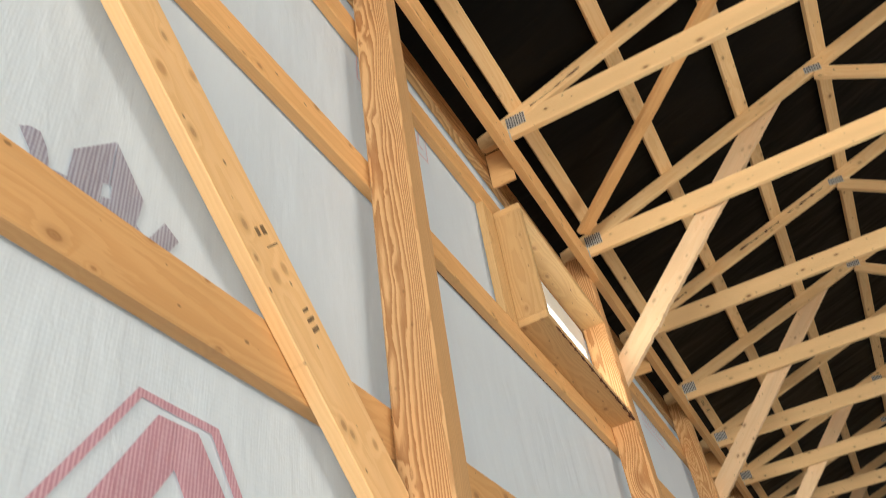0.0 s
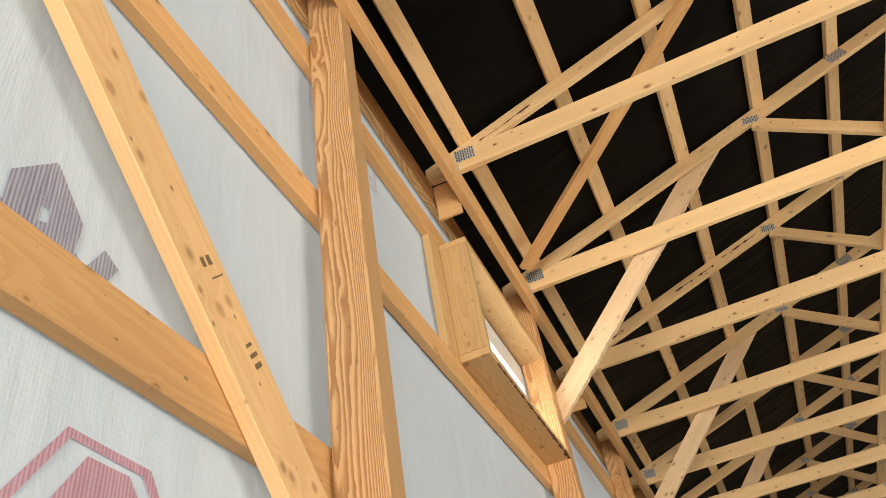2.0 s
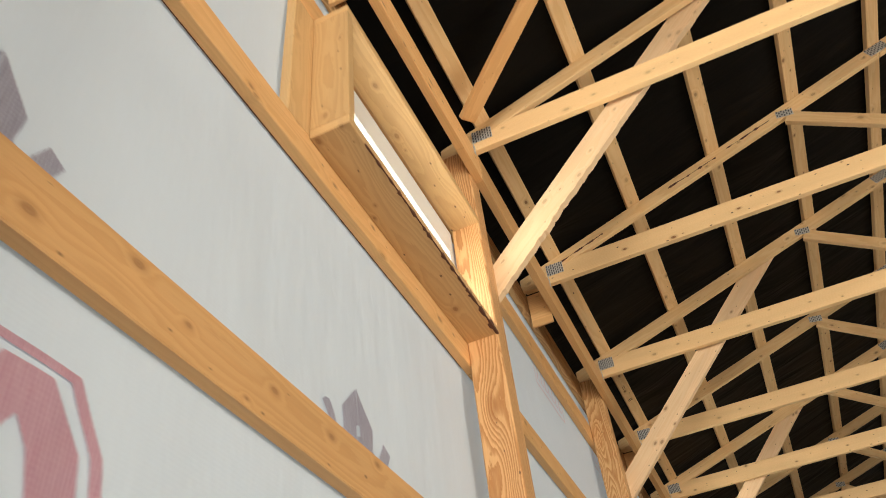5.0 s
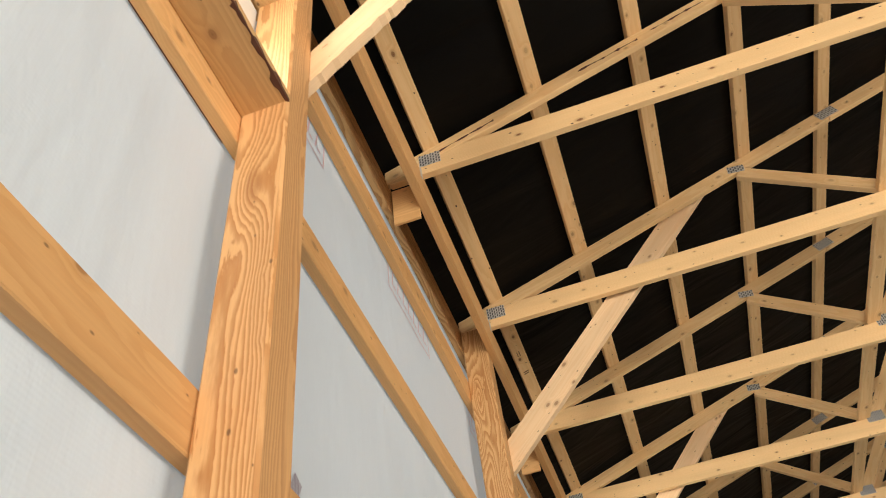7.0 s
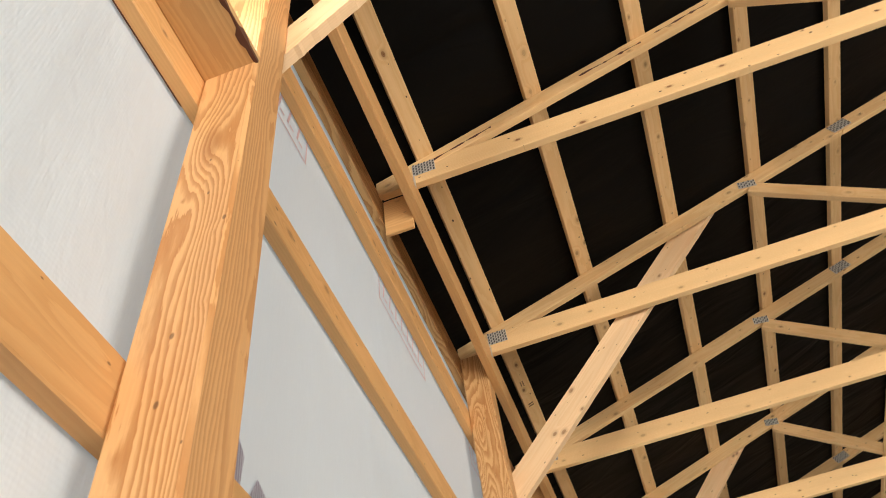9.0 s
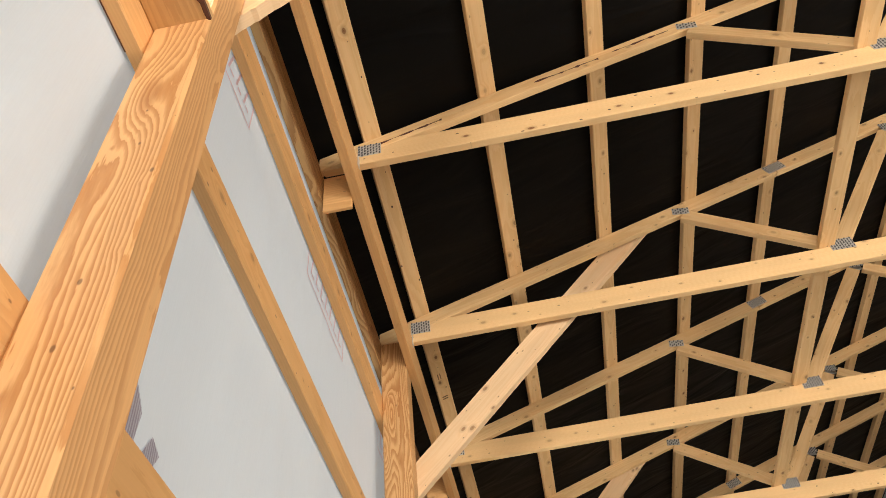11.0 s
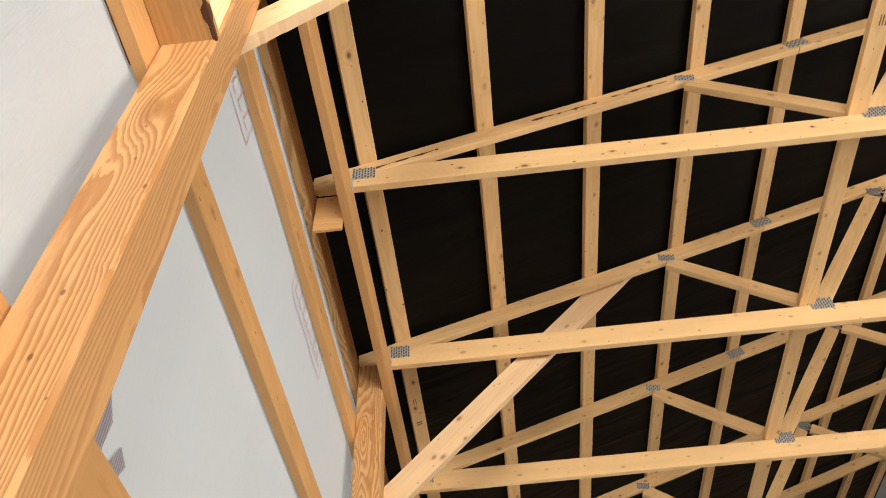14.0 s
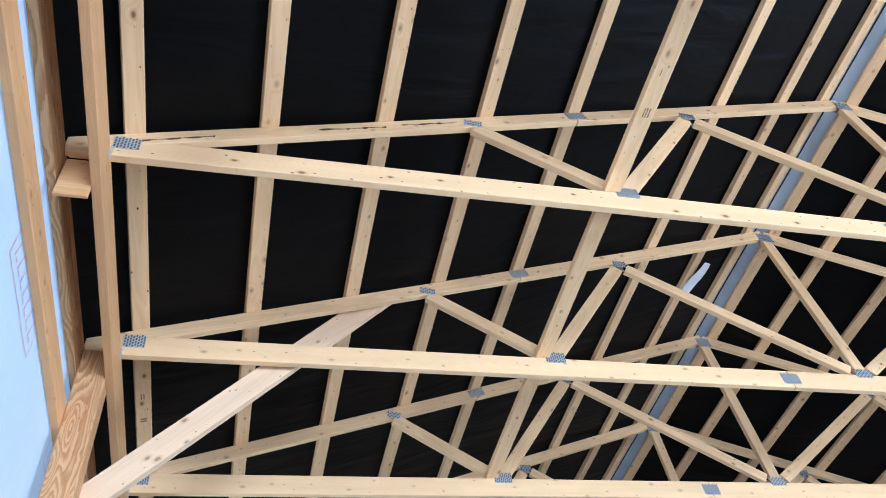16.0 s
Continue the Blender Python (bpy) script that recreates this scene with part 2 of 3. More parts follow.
def sheet(name, color, through_color, share, vary=0.14):
    """Woven plastic sheet that lets daylight through."""
    m, t, p = material(name)
    L = t.links
    co = t.nodes.new("ShaderNodeTexCoord").outputs["Object"]
    mp = t.nodes.new("ShaderNodeMapping")
    mp.inputs["Scale"].default_value = (1, 260, 12)
    L.new(co, mp.inputs[0])
    fib = node(t, "ShaderNodeTexNoise", Scale=1.0, Detail=3.0, Roughness=0.7)
    L.new(mp.outputs[0], fib.inputs["Vector"])
    mp2 = t.nodes.new("ShaderNodeMapping")
    mp2.inputs["Scale"].default_value = (1, 9, 2.2)
    mp2.inputs["Rotation"].default_value = (0.25, 0, 0)
    L.new(co, mp2.inputs[0])
    fold = node(t, "ShaderNodeTexNoise", Scale=0.8, Detail=2.5, Roughness=0.45)
    L.new(mp2.outputs[0], fold.inputs["Vector"])
    # upright ribs and fine cross threads of the weave
    pos = t.nodes.new("ShaderNodeSeparateXYZ")
    L.new(co, pos.inputs[0])
    rib = math_node(t, "SINE", math_node(t, "ADD", math_node(t, "MULTIPLY", pos.outputs[1], 2 * math.pi / 0.0082), math_node(t, "MULTIPLY", fold.outputs[0], 9.0)))
    thread = math_node(t, "SINE", math_node(t, "MULTIPLY", pos.outputs[2], 2 * math.pi / 0.0105))
    net = math_node(t, "ADD", math_node(t, "MULTIPLY", rib, 0.5), math_node(t, "MULTIPLY", thread, 0.22))
    mix_in = math_node(t, "ADD", math_node(t, "MULTIPLY", net, 0.42), fib.outputs[0])
    mix_in = math_node(t, "MULTIPLY_ADD", thread, -0.06, mix_in)
    weave = fib.outputs[0] if vary > 0 else ramp(t, mix_in, [(0.40, (0, 0, 0)), (0.62, (1, 1, 1))])
    c = mix(t, weave, tuple(k * (1 - vary) if vary > 0 else max(0.02, k + vary * (1.0 if i else 0.85)) for i, k in enumerate(color)), color)
    L.new(c, p.inputs["Base Color"])
    p.inputs["Roughness"].default_value = 0.45
    tr = t.nodes.new("ShaderNodeBsdfTranslucent")
    L.new(mix(t, fib.outputs[0], tuple(k * 0.92 for k in through_color), through_color), tr.inputs[0])
    ms = t.nodes.new("ShaderNodeMixShader")
    ms.inputs[0].default_value = share
    L.new(p.outputs[0], ms.inputs[1])
    L.new(tr.outputs[0], ms.inputs[2])
    L.new(ms.outputs[0], t.nodes["Material Output"].inputs[0])
    b1 = node(t, "ShaderNodeBump", Strength=0.4, Distance=0.03)
    L.new(fold.outputs[0], b1.inputs["Height"])
    b2 = node(t, "ShaderNodeBump", Strength=0.22, Distance=0.002)
    L.new(math_node(t, "MULTIPLY_ADD", net, 0.30, fib.outputs[0]), b2.inputs["Height"])
    mp3 = t.nodes.new("ShaderNodeMapping")
    mp3.inputs["Scale"].default_value = (1, 16, 5)
    mp3.inputs["Rotation"].default_value = (0.5, 0, 0)
    L.new(co, mp3.inputs[0])
    crink = node(t, "ShaderNodeTexNoise", Scale=1.6, Detail=3.0, Roughness=0.5, Distortion=0.8)
    L.new(mp3.outputs[0], crink.inputs["Vector"])
    b3 = node(t, "ShaderNodeBump", Strength=0.35, Distance=0.006)
    L.new(crink.outputs[0], b3.inputs["Height"])
    L.new(b1.outputs[0], b3.inputs["Normal"])
    L.new(b3.outputs[0], b2.inputs["Normal"])
    L.new(b2.outputs[0], p.inputs["Normal"])
    L.new(b1.outputs[0], tr.inputs["Normal"])
    return m


WRAP = sheet("white_house_wrap", (0.65, 0.705, 0.742), (0.68, 0.78, 0.83), 0.22, 0.07)
RED_PRINT = sheet("faded_red_print", (0.74, 0.50, 0.56), (0.58, 0.32, 0.38), 0.3, -0.22)
PALE_RED = sheet("pale_red_print", (0.74, 0.52, 0.54), (0.7, 0.55, 0.58), 0.3)
GREY_PRINT = sheet("faded_grey_print", (0.56, 0.57, 0.64), (0.36, 0.36, 0.44), 0.3, -0.28)


def membrane():
    m, t, p = material("black_roof_membrane")
    L = t.links
    co = t.nodes.new("ShaderNodeTexCoord").outputs["Object"]
    mp = t.nodes.new("ShaderNodeMapping")
    mp.inputs["Scale"].default_value = (1.6, 6, 1)
    mp.inputs["Rotation"].default_value = (0, 0, 0.4)
    L.new(co, mp.inputs[0])
    n = node(t, "ShaderNodeTexNoise", Scale=0.9, Detail=3.0, Roughness=0.45, Distortion=0.6)
    L.new(mp.outputs[0], n.inputs["Vector"])
    # warm lighter tone paints a faint sheen into the folds' colour
    L.new(mix(t, n.outputs[0], (0.0010, 0.0010, 0.0011), (0.0032, 0.0028, 0.0024)), p.inputs["Base Color"])
    p.inputs["Roughness"].default_value = 0.5
    p.inputs["Specular IOR Level"].default_value = 0.11
    b = node(t, "ShaderNodeBump", Strength=0.4, Distance=0.05)
    L.new(n.outputs[0], b.inputs["Height"])
    L.new(b.outputs[0], p.inputs["Normal"])
    return m


BLACK = membrane()


def glass():
    m, t, p = material("window_glass")
    p.inputs["Base Color"].default_value = (0.95, 1.0, 0.97, 1)
    p.inputs["Roughness"].default_value = 0.02
    p.inputs["Transmission Weight"].default_value = 1.0
    p.inputs["IOR"].default_value = 1.45
    return m


GLASS = glass()


# ---- builders ----
def link(name, bm, mat, m=None, parent=None, label=""):
    me = bpy.data.meshes.new(name)
    bm.normal_update()
    bm.to_mesh(me)
    bm.free()
    me.materials.append(mat)
    ob = new(name, me)
    if m is not None:
        ob.matrix_basis = m
    ob.parent = parent
    if label:
        ob["label"] = label
    return ob


def empty(name, m=None):
    ob = new(name)
    ob.empty_display_size = 0.1
    if m is not None:
        ob.matrix_basis = m
    return ob


def prism(points, thick, bevel=0.0025):
    """A plate of the outline points (local x, y), centred on local z."""
    bm = bmesh.new()
    lo = [bm.verts.new((x, y, -thick / 2)) for x, y in points]
    hi = [bm.verts.new((x, y, thick / 2)) for x, y in points]
    bm.faces.new(lo[::-1])
    bm.faces.new(hi)
    k = len(points)
    for i in range(k):
        bm.faces.new((lo[i], lo[(i + 1) % k], hi[(i + 1) % k], hi[i]))
    bmesh.ops.recalc_face_normals(bm, faces=bm.faces)
    if bevel:
        bmesh.ops.bevel(bm, geom=bm.edges[:], offset=bevel, segments=1, affect="EDGES", profile=0.5)
    return bm


def along(a, b, wide):
    """The pose at a whose x runs to b and whose y lies near wide."""
    a, b = Vector(a), Vector(b)
    x = (b - a).normalized()
    z = x.cross(Vector(wide)).normalized()
    y = z.cross(x)
    m = Matrix((x, y, z)).transposed().to_4x4()
    m.translation = a
    return m, (b - a).length


def board(name, a, b, wide, w, t, mat, parent=None, label="", cut=(0, 0), bevel=0.003):
    """A board from a to b. cut: slant of its two ends."""
    m, n = along(a, b, wide)
    h = w / 2
    pts = [(-h * cut[0], -h), (n - h * cut[1], -h), (n + h * cut[1], h), (h * cut[0], h)]
    return link(name, prism(pts, t, bevel), mat, m, parent, label)


def box(name, lo, hi, mat, parent=None, label="", bevel=0.002):
    lo, hi = Vector(lo), Vector(hi)
    c, d = (lo + hi) / 2, hi - lo
    bm = bmesh.new()
    bmesh.ops.create_cube(bm, size=1.0)
    bmesh.ops.scale(bm, vec=d, verts=bm.verts)
    if bevel:
        bmesh.ops.bevel(bm, geom=bm.edges[:], offset=bevel, segments=1, affect="EDGES", profile=0.5)
    return link(name, bm, mat, pose(*c), parent, label)


def stamp(parent, marks, z, m=None, mat=INK):
    """Short worn ink bars lying on a board's face."""
    for x0, y0, lx, ly in marks:
        bm = bmesh.new()
        bm.faces.new([bm.verts.new((x0 + a, y0 + b, z)) for a, b in ((0, 0), (0, ly), (lx, ly), (lx, 0))])
        link("grade_stamp", bm, mat, m, parent, "faded dark grade stamp mark")


# ---- plan ----
X_BACK, X_FRONT = -0.178, -0.038        # the posts' outer and inner faces
X_WRAP = -0.2185
Y0, Y1 = -6.1, 25.6
POST_Y = [2.385 + 2.445 * k for k in range(-3, 10)]
POST_T = 0.12
TRUSS_Y = [4.88 + 1.22 * k for k in range(-8, 17)]
RIDGE_X, SLOPE = 4.655, 0.334
CHORD_LO, CHORD_HI = 4.545, 4.685
EAST = 2 * RIDGE_X - X_WRAP


def top_z(x):
    """Height of the top chord's upper edge."""
    return 4.712 + SLOPE * min(x, 2 * RIDGE_X - x)


WINDOWS = [(3.595, 4.845), (8.485, 9.735)]
SILL_Z, HEAD_Z = 3.362, 4.05


# ---- ground, floor, walls, roof ----
bm = bmesh.new()
bmesh.ops.create_grid(bm, x_segments=8, y_segments=8, size=900)
tagged(link("ground", bm, EARTH, pose(0, 0, -0.12)), "bare brown earth round the building", "ground", kind="structure")
tagged(box("floor", (-0.2, Y0, -0.1), (EAST + 0.2, Y1, 0.0), CONCRETE, bevel=0), "grey concrete slab floor", "floor", kind="structure")


def wrap_x(y, z):
    """The sheet billows a little between the girts."""
    n = noise.noise((y * 1.7, z * 2.3, 3.1)) + 0.5 * noise.noise((y * 7.0, z * 1.5 + y * 1.2, 8.7))
    near = min(abs(z - g) for g in (0.5, 1.44, 2.39, 3.313, 4.121, 4.48))
    free = min(1.0, max(0.0, (near - 0.06) / 0.2))
    return X_WRAP - 0.0035 - 0.0015 * n - free * (0.005 + 0.007 * n)


def wrap_sheet(name, label):
    ys = list(np.arange(Y0, 0.0, 0.3)) + list(np.arange(0.0, 8.0, 0.05)) + list(np.arange(8.0, Y1 + 0.01, 0.2))
    zs = list(np.arange(0.0, 1.5, 0.25)) + list(np.arange(1.5, 4.66, 0.05))
    for a, b in WINDOWS:
        ys += [a + 0.02, b - 0.02]
    zs += [SILL_Z + 0.02, HEAD_Z - 0.02]
    ys, zs = sorted({round(float(v), 4) for v in ys}), sorted({round(float(v), 4) for v in zs})
    verts = [(wrap_x(y, z), y, z) for y in ys for z in zs]
    k, faces = len(zs), []
    for i in range(len(ys) - 1):
        for j in range(k - 1):
            y, z = (ys[i] + ys[i + 1]) / 2, (zs[j] + zs[j + 1]) / 2
            if SILL_Z + 0.02 < z < HEAD_Z - 0.02 and any(a + 0.02 < y < b - 0.02 for a, b in WINDOWS):
                continue
            faces.append((i * k + j, (i + 1) * k + j, (i + 1) * k + j + 1, i * k + j + 1))
    me = bpy.data.meshes.new(name)
    me.from_pydata(verts, [], faces)
    me.polygons.foreach_set("use_smooth", [True] * len(faces))
    me.materials.append(WRAP)
    return tagged(new(name, me), label, "wall", kind="structure")


wall_west = wrap_sheet("wall_west", "white woven house wrap stretched behind the wall girts")


def quads(name, faces, mat, label, category):
    bm = bmesh.new()
    for f in faces:
        bm.faces.new([bm.verts.new(v) for v in f])
    return tagged(link(name, bm, mat), label, category, kind="structure")


def flat(x0, x1, y0, y1, z0, z1):
    if x0 == x1:
        return [(x0, y0, z0), (x0, y1, z0), (x0, y1, z1), (x0, y0, z1)]
    return [(x0, y0, z0), (x1, y0, z0), (x1, y0, z1), (x0, y0, z1)]


# east and south walls are unseen; their openings are added for the fill lamps
quads("wall_east", [flat(EAST, EAST, Y0, 0.9, 0, 4.6), flat(EAST, EAST, 0.9, 5.1, 3.7, 4.6), flat(EAST, EAST, 5.1, Y1, 0, 4.6)], WRAP, "unseen white house wrap wall with an opening added for the fill lamp", "wall")
gable = lambda y: [(X_WRAP, y, 4.6), (EAST, y, 4.6), (RIDGE_X, y, top_z(RIDGE_X))]
quads("wall_south", [flat(X_WRAP, 0.6, Y0, Y0, 0, 4.6), flat(4.8, EAST, Y0, Y0, 0, 4.6), flat(0.6, 4.8, Y0, Y0, 3.7, 4.6), gable(Y0)], WRAP, "unseen white house wrap gable wall with an opening added for the fill lamp", "wall")
quads("wall_north", [flat(X_WRAP, EAST, Y1, Y1, 0, 4.6), gable(Y1)], WRAP, "white house wrap gable wall at the far end", "wall")


def roof_side(name, sign):
    """Black membrane over the purlins of one slope, sagging a little between them."""
    u = np.linspace(-0.35, RIDGE_X - 0.11, 60)
    ys = np.arange(Y0 - 0.2, Y1 + 0.3, 0.12)
    verts = []
    for x in u:
        for y in ys:
            s = 0.5 + 0.5 * math.cos(2 * math.pi * (x - 0.065) / 0.577)
            z = top_z(x) + 0.046 + 0.004 * s + 0.004 * noise.noise((x * 2.5, y * 1.4, 5.0))
            verts.append((x if sign > 0 else 2 * RIDGE_X - x, y, z))
    k, faces = len(ys), []
    for i in range(len(u) - 1):
        for j in range(k - 1):
            faces.append((i * k + j, i * k + j + 1, (i + 1) * k + j + 1, (i + 1) * k + j))
    me = bpy.data.meshes.new(name)
    me.from_pydata(verts, [], faces)
    me.polygons.foreach_set("use_smooth", [True] * len(faces))
    me.materials.append(BLACK)
    return tagged(new(name, me), "black plastic membrane under the roof sheeting", "ceiling", kind="structure")


roof_side("ceiling", 1)
roof_side("ceiling", -1)
rz = top_z(RIDGE_X)
bm = bmesh.new()
prof = [(-0.22, -0.012), (-0.10, 0.028), (-0.03, 0.05), (0.03, 0.05), (0.10, 0.028), (0.22, -0.012)]
rows = [[bm.verts.new((RIDGE_X + a, y, rz + 0.035 + b + 0.004 * math.sin(y * 9))) for a, b in prof] for y in np.arange(Y0 - 0.2, Y1 + 0.3, 0.15)]
for r0, r1 in zip(rows, rows[1:]):
    for i in range(len(prof) - 1):
        bm.faces.new((r0[i], r1[i], r1[i + 1], r0[i + 1]))
tagged(link("ridge_cap", bm, RIDGE), "pale blue-grey metal ridge cap seen from below", "ridge cap", kind="structure")

tagged(box("ridge_seal", (RIDGE_X + 0.012, Y0, rz + 0.058), (RIDGE_X + 0.017, Y1, rz + 0.072), BLACK_TRIM, bevel=0.001), "thin dark sealing strip under the ridge cap", "seal", kind="structure")

# ---- posts ----
for k, y in enumerate(POST_Y):
    p = board("post", (0.5 * (X_BACK + X_FRONT), y + POST_T / 2, 0.0), (0.5 * (X_BACK + X_FRONT), y + POST_T / 2, CHORD_LO), (1, 0.09 if k == 3 else 0, 0), X_FRONT - X_BACK, POST_T, {3: PINE_DENSE, 4: PINE_EYE}.get(k, PINE), bevel=0.007)
    tagged(p, "yellow pine wall post with bold cathedral grain", "post", "posts along the wall")
    copy_thing(p, pose(2 * RIDGE_X, 2 * (y + POST_T / 2), 0, 0, 0, 180) @ p.matrix_basis)

# ---- girts, carriers and blocks ----
GX = 0.5 * (X_BACK - 0.216)
for lo, hi in ((0.43, 0.57), (1.37, 1.51), (2.318, 2.461), (3.252, 3.374), (4.05, 4.192)):
    y = POST_Y[0] + POST_T / 2
    while y < Y1 - 2.0:
        b = min(y + 4.89, Y1)
        g = board("wall_girt", (GX, y, (lo + hi) / 2), (GX, b - 0.003, (lo + hi) / 2), (0, 0, 1), hi - lo, 0.038, GIRT)
        tagged(g, "horizontal spruce wall girt nailed across the posts", "girt", "girts on the wall")
        y = b
for a, b in ((Y0, -0.06), (-0.06, 4.9), (4.9, 9.8), (9.8, 17.1), (17.1, Y1)):
    c = board("outer_carrier", (GX, a, 4.482), (GX, b - 0.003, 4.482), (0, 0, 1), 0.184, 0.038, PINE_SIDE)
    tagged(c, "wide pine carrier board along the top of the wall", "beam", "truss carriers")
    c = board("inner_carrier", (-0.018, a, 4.449), (-0.018, b - 0.003, 4.449), (0, 0, 1), 0.19, 0.042, GIRT)
    tagged(c, "narrow spruce carrier board under the truss ends", "beam", "truss carriers")
for k, y in enumerate(TRUSS_Y):
    if (k % 2) == 1:
        b = link("carrier_block", prism([(-0.062, -0.02), (0.069, -0.02), (0.069, 0.228), (-0.062, 0.228)], 0.018), GIRT, pose(-0.109, y + 0.030, 4.315, 90))
        tagged(b, "short spruce block between the two carriers", "block", "blocks under the trusses")


# ---- trusses ----
def plate(w, h):
    """Toothed connector plate with its rows of punched slots."""
    p = prism([(-w / 2, -h / 2), (w / 2, -h / 2), (w / 2, h / 2), (-w / 2, h / 2)], 0.0025, 0.0006)
    s = bmesh.new()
    nx, ny = int(w / 0.0135), int(h / 0.0195)
    for i in range(nx):
        for j in range(ny):
            cx = -w / 2 + (i + 0.5) * w / nx
            cy = -h / 2 + (j + (0.3 if i % 2 else 0.7)) * h / ny
            v = [s.verts.new((cx + a, cy + b, 0.0026)) for a, b in ((-0.0046, -0.0078), (0.0030, -0.0078), (0.0046, 0.0078), (-0.0030, 0.0078))]
            s.faces.new(v)
    return p, s


def build_truss():
    t = empty("roof_truss")
    th = 0.038
    tan = SLOPE

    def member(name, a, b, w, cut=(0, 0)):
        board(name, (a[0], 0, a[1]), (b[0], 0, b[1]), (0, 0, 1), w, th, SPRUCE, t, "", cut)

    for side in (0, 1):
        f = (lambda x: x) if side == 0 else (lambda x: 2 * RIDGE_X - x)
        g = 1 if side == 0 else -1
        cz = lambda x: 4.662 + SLOPE * x
        for a, b in ((-0.186, 2.37), (2.374, RIDGE_X - 0.002)):
            member("top_chord", (f(a), cz(a)), (f(b), cz(b)), 0.0945, (tan * g, tan * g))
        member("web", (f(1.71), 5.183), (f(2.385), 4.711), 0.086, (0, 0))
        member("web", (f(2.435), 4.695), (f(3.15), 5.612), 0.089, (0, 0))
        member("web", (f(3.225), 5.622), (f(4.575), 4.725), 0.086, (0, 0))
    board("king_post", (RIDGE_X, 0, 4.69), (RIDGE_X, 0, 6.14), (1, 0, 0), 0.089, th, SPRUCE, t)
    pts = [(-0.165, 4.545), (4.043, 4.545), (4.043, 4.685), (0.215, 4.685), (-0.165, 4.558)]
    link("bottom_chord", prism(pts, th, 0.003), SPRUCE, pose(0, 0, 0, 90), t)
    e = 2 * RIDGE_X
    pts = [(4.047, 4.545), (e + 0.165, 4.545), (e + 0.165, 4.558), (e - 0.215, 4.685), (4.047, 4.685)]
    link("bottom_chord", prism(pts, th, 0.003), SPRUCE, pose(0, 0, 0, 90), t)
    for q in (0.0045, e - 0.0045):
        box("hurricane_clip", (q - 0.0012, -0.05, 4.50), (q + 0.0012, -0.0195, 4.575), STEEL, t, "small galvanised clip", 0.0004)
    spots = [(4.045, 4.615, 0.13, 0.085, 0), (RIDGE_X, 4.695, 0.13, 0.075, 0), (RIDGE_X, 6.165, 0.13, 0.10, 0)]
    for s in (0, 1):
        f = (lambda x: x) if s == 0 else (lambda x: e - x)
        g = 1 if s == 0 else -1
        spots += [(f(0.052), 4.643, 0.11, 0.085, 0), (f(1.705), 5.210, 0.10, 0.055, -8 * g), (f(2.435), 4.688, 0.13, 0.08, 0),
                  (f(3.18), 5.655, 0.10, 0.06, 0), (f(2.372), 5.456, 0.13, 0.07, 18.5 * g)]
    made = {}
    for x, z, w, h, a in spots:
        for y in (-0.0205, 0.0205):
            if (w, h) not in made:
                p, s = plate(w, h)
                q = link("connector_plate", p, STEEL, None, t, "galvanised toothed connector plate")
                made[w, h] = (q.data, None, s)
                o = link("slot_pattern", s, SLOT, None, q, "dark punched slots")
                made[w, h] = (q.data, o.data)
            else:
                q = new("connector_plate", made[w, h][0])
                q.parent = t
                q["label"] = "galvanised toothed connector plate"
                o = new("slot_pattern", made[w, h][1])
                o.parent = q
            q.matrix_basis = pose(x, y, z, 90 if y < 0 else -90, 0, 0) @ pose(0, 0, 0, 0, 0, a if y < 0 else -a)
    return tagged(t, "pale spruce roof truss with galvanised connector plates", "roof truss", "roof trusses")


truss = build_truss()
truss.matrix_basis = pose(0, TRUSS_Y[0], 0)
for y in TRUSS_Y[1:]:
    copy_thing(truss, pose(0, y, 0))

# ---- purlins ----
ang = math.degrees(math.atan(SLOPE))
for side in (0, 1):
    for k in range(0, 9):
        x = 0.064 + 0.577 * k
        if k == 8:
            x = RIDGE_X - 0.125
        z = top_z(x) + 0.0215
        if side:
            x = 2 * RIDGE_X - x
        g = -1 if side else 1
        y = TRUSS_Y[0] + 1.22 * (k % 4) - 4.88
        while y < Y1:
            a, b = max(y, Y0), min(y + 4.88, Y1)
            if b - a > 0.3:
                p = board("purlin", (x, a, z), (x, b - 0.004, z), (1, 0, SLOPE * g), 0.089, 0.038, SPRUCE)
                if side == 0 and k == 0 and abs(a - 4.88) < 0.01:
                    stamp(p, ((2.95, -0.015, 0.05, 0.006), (2.95, 0.0, 0.05, 0.006), (3.17, -0.02, 0.012, 0.036), (3.19, -0.02, 0.012, 0.036)), 0.0196)
                tagged(p, "flat spruce purlin across the trusses under black membrane", "purlin", "roof purlins")
            y += 4.88

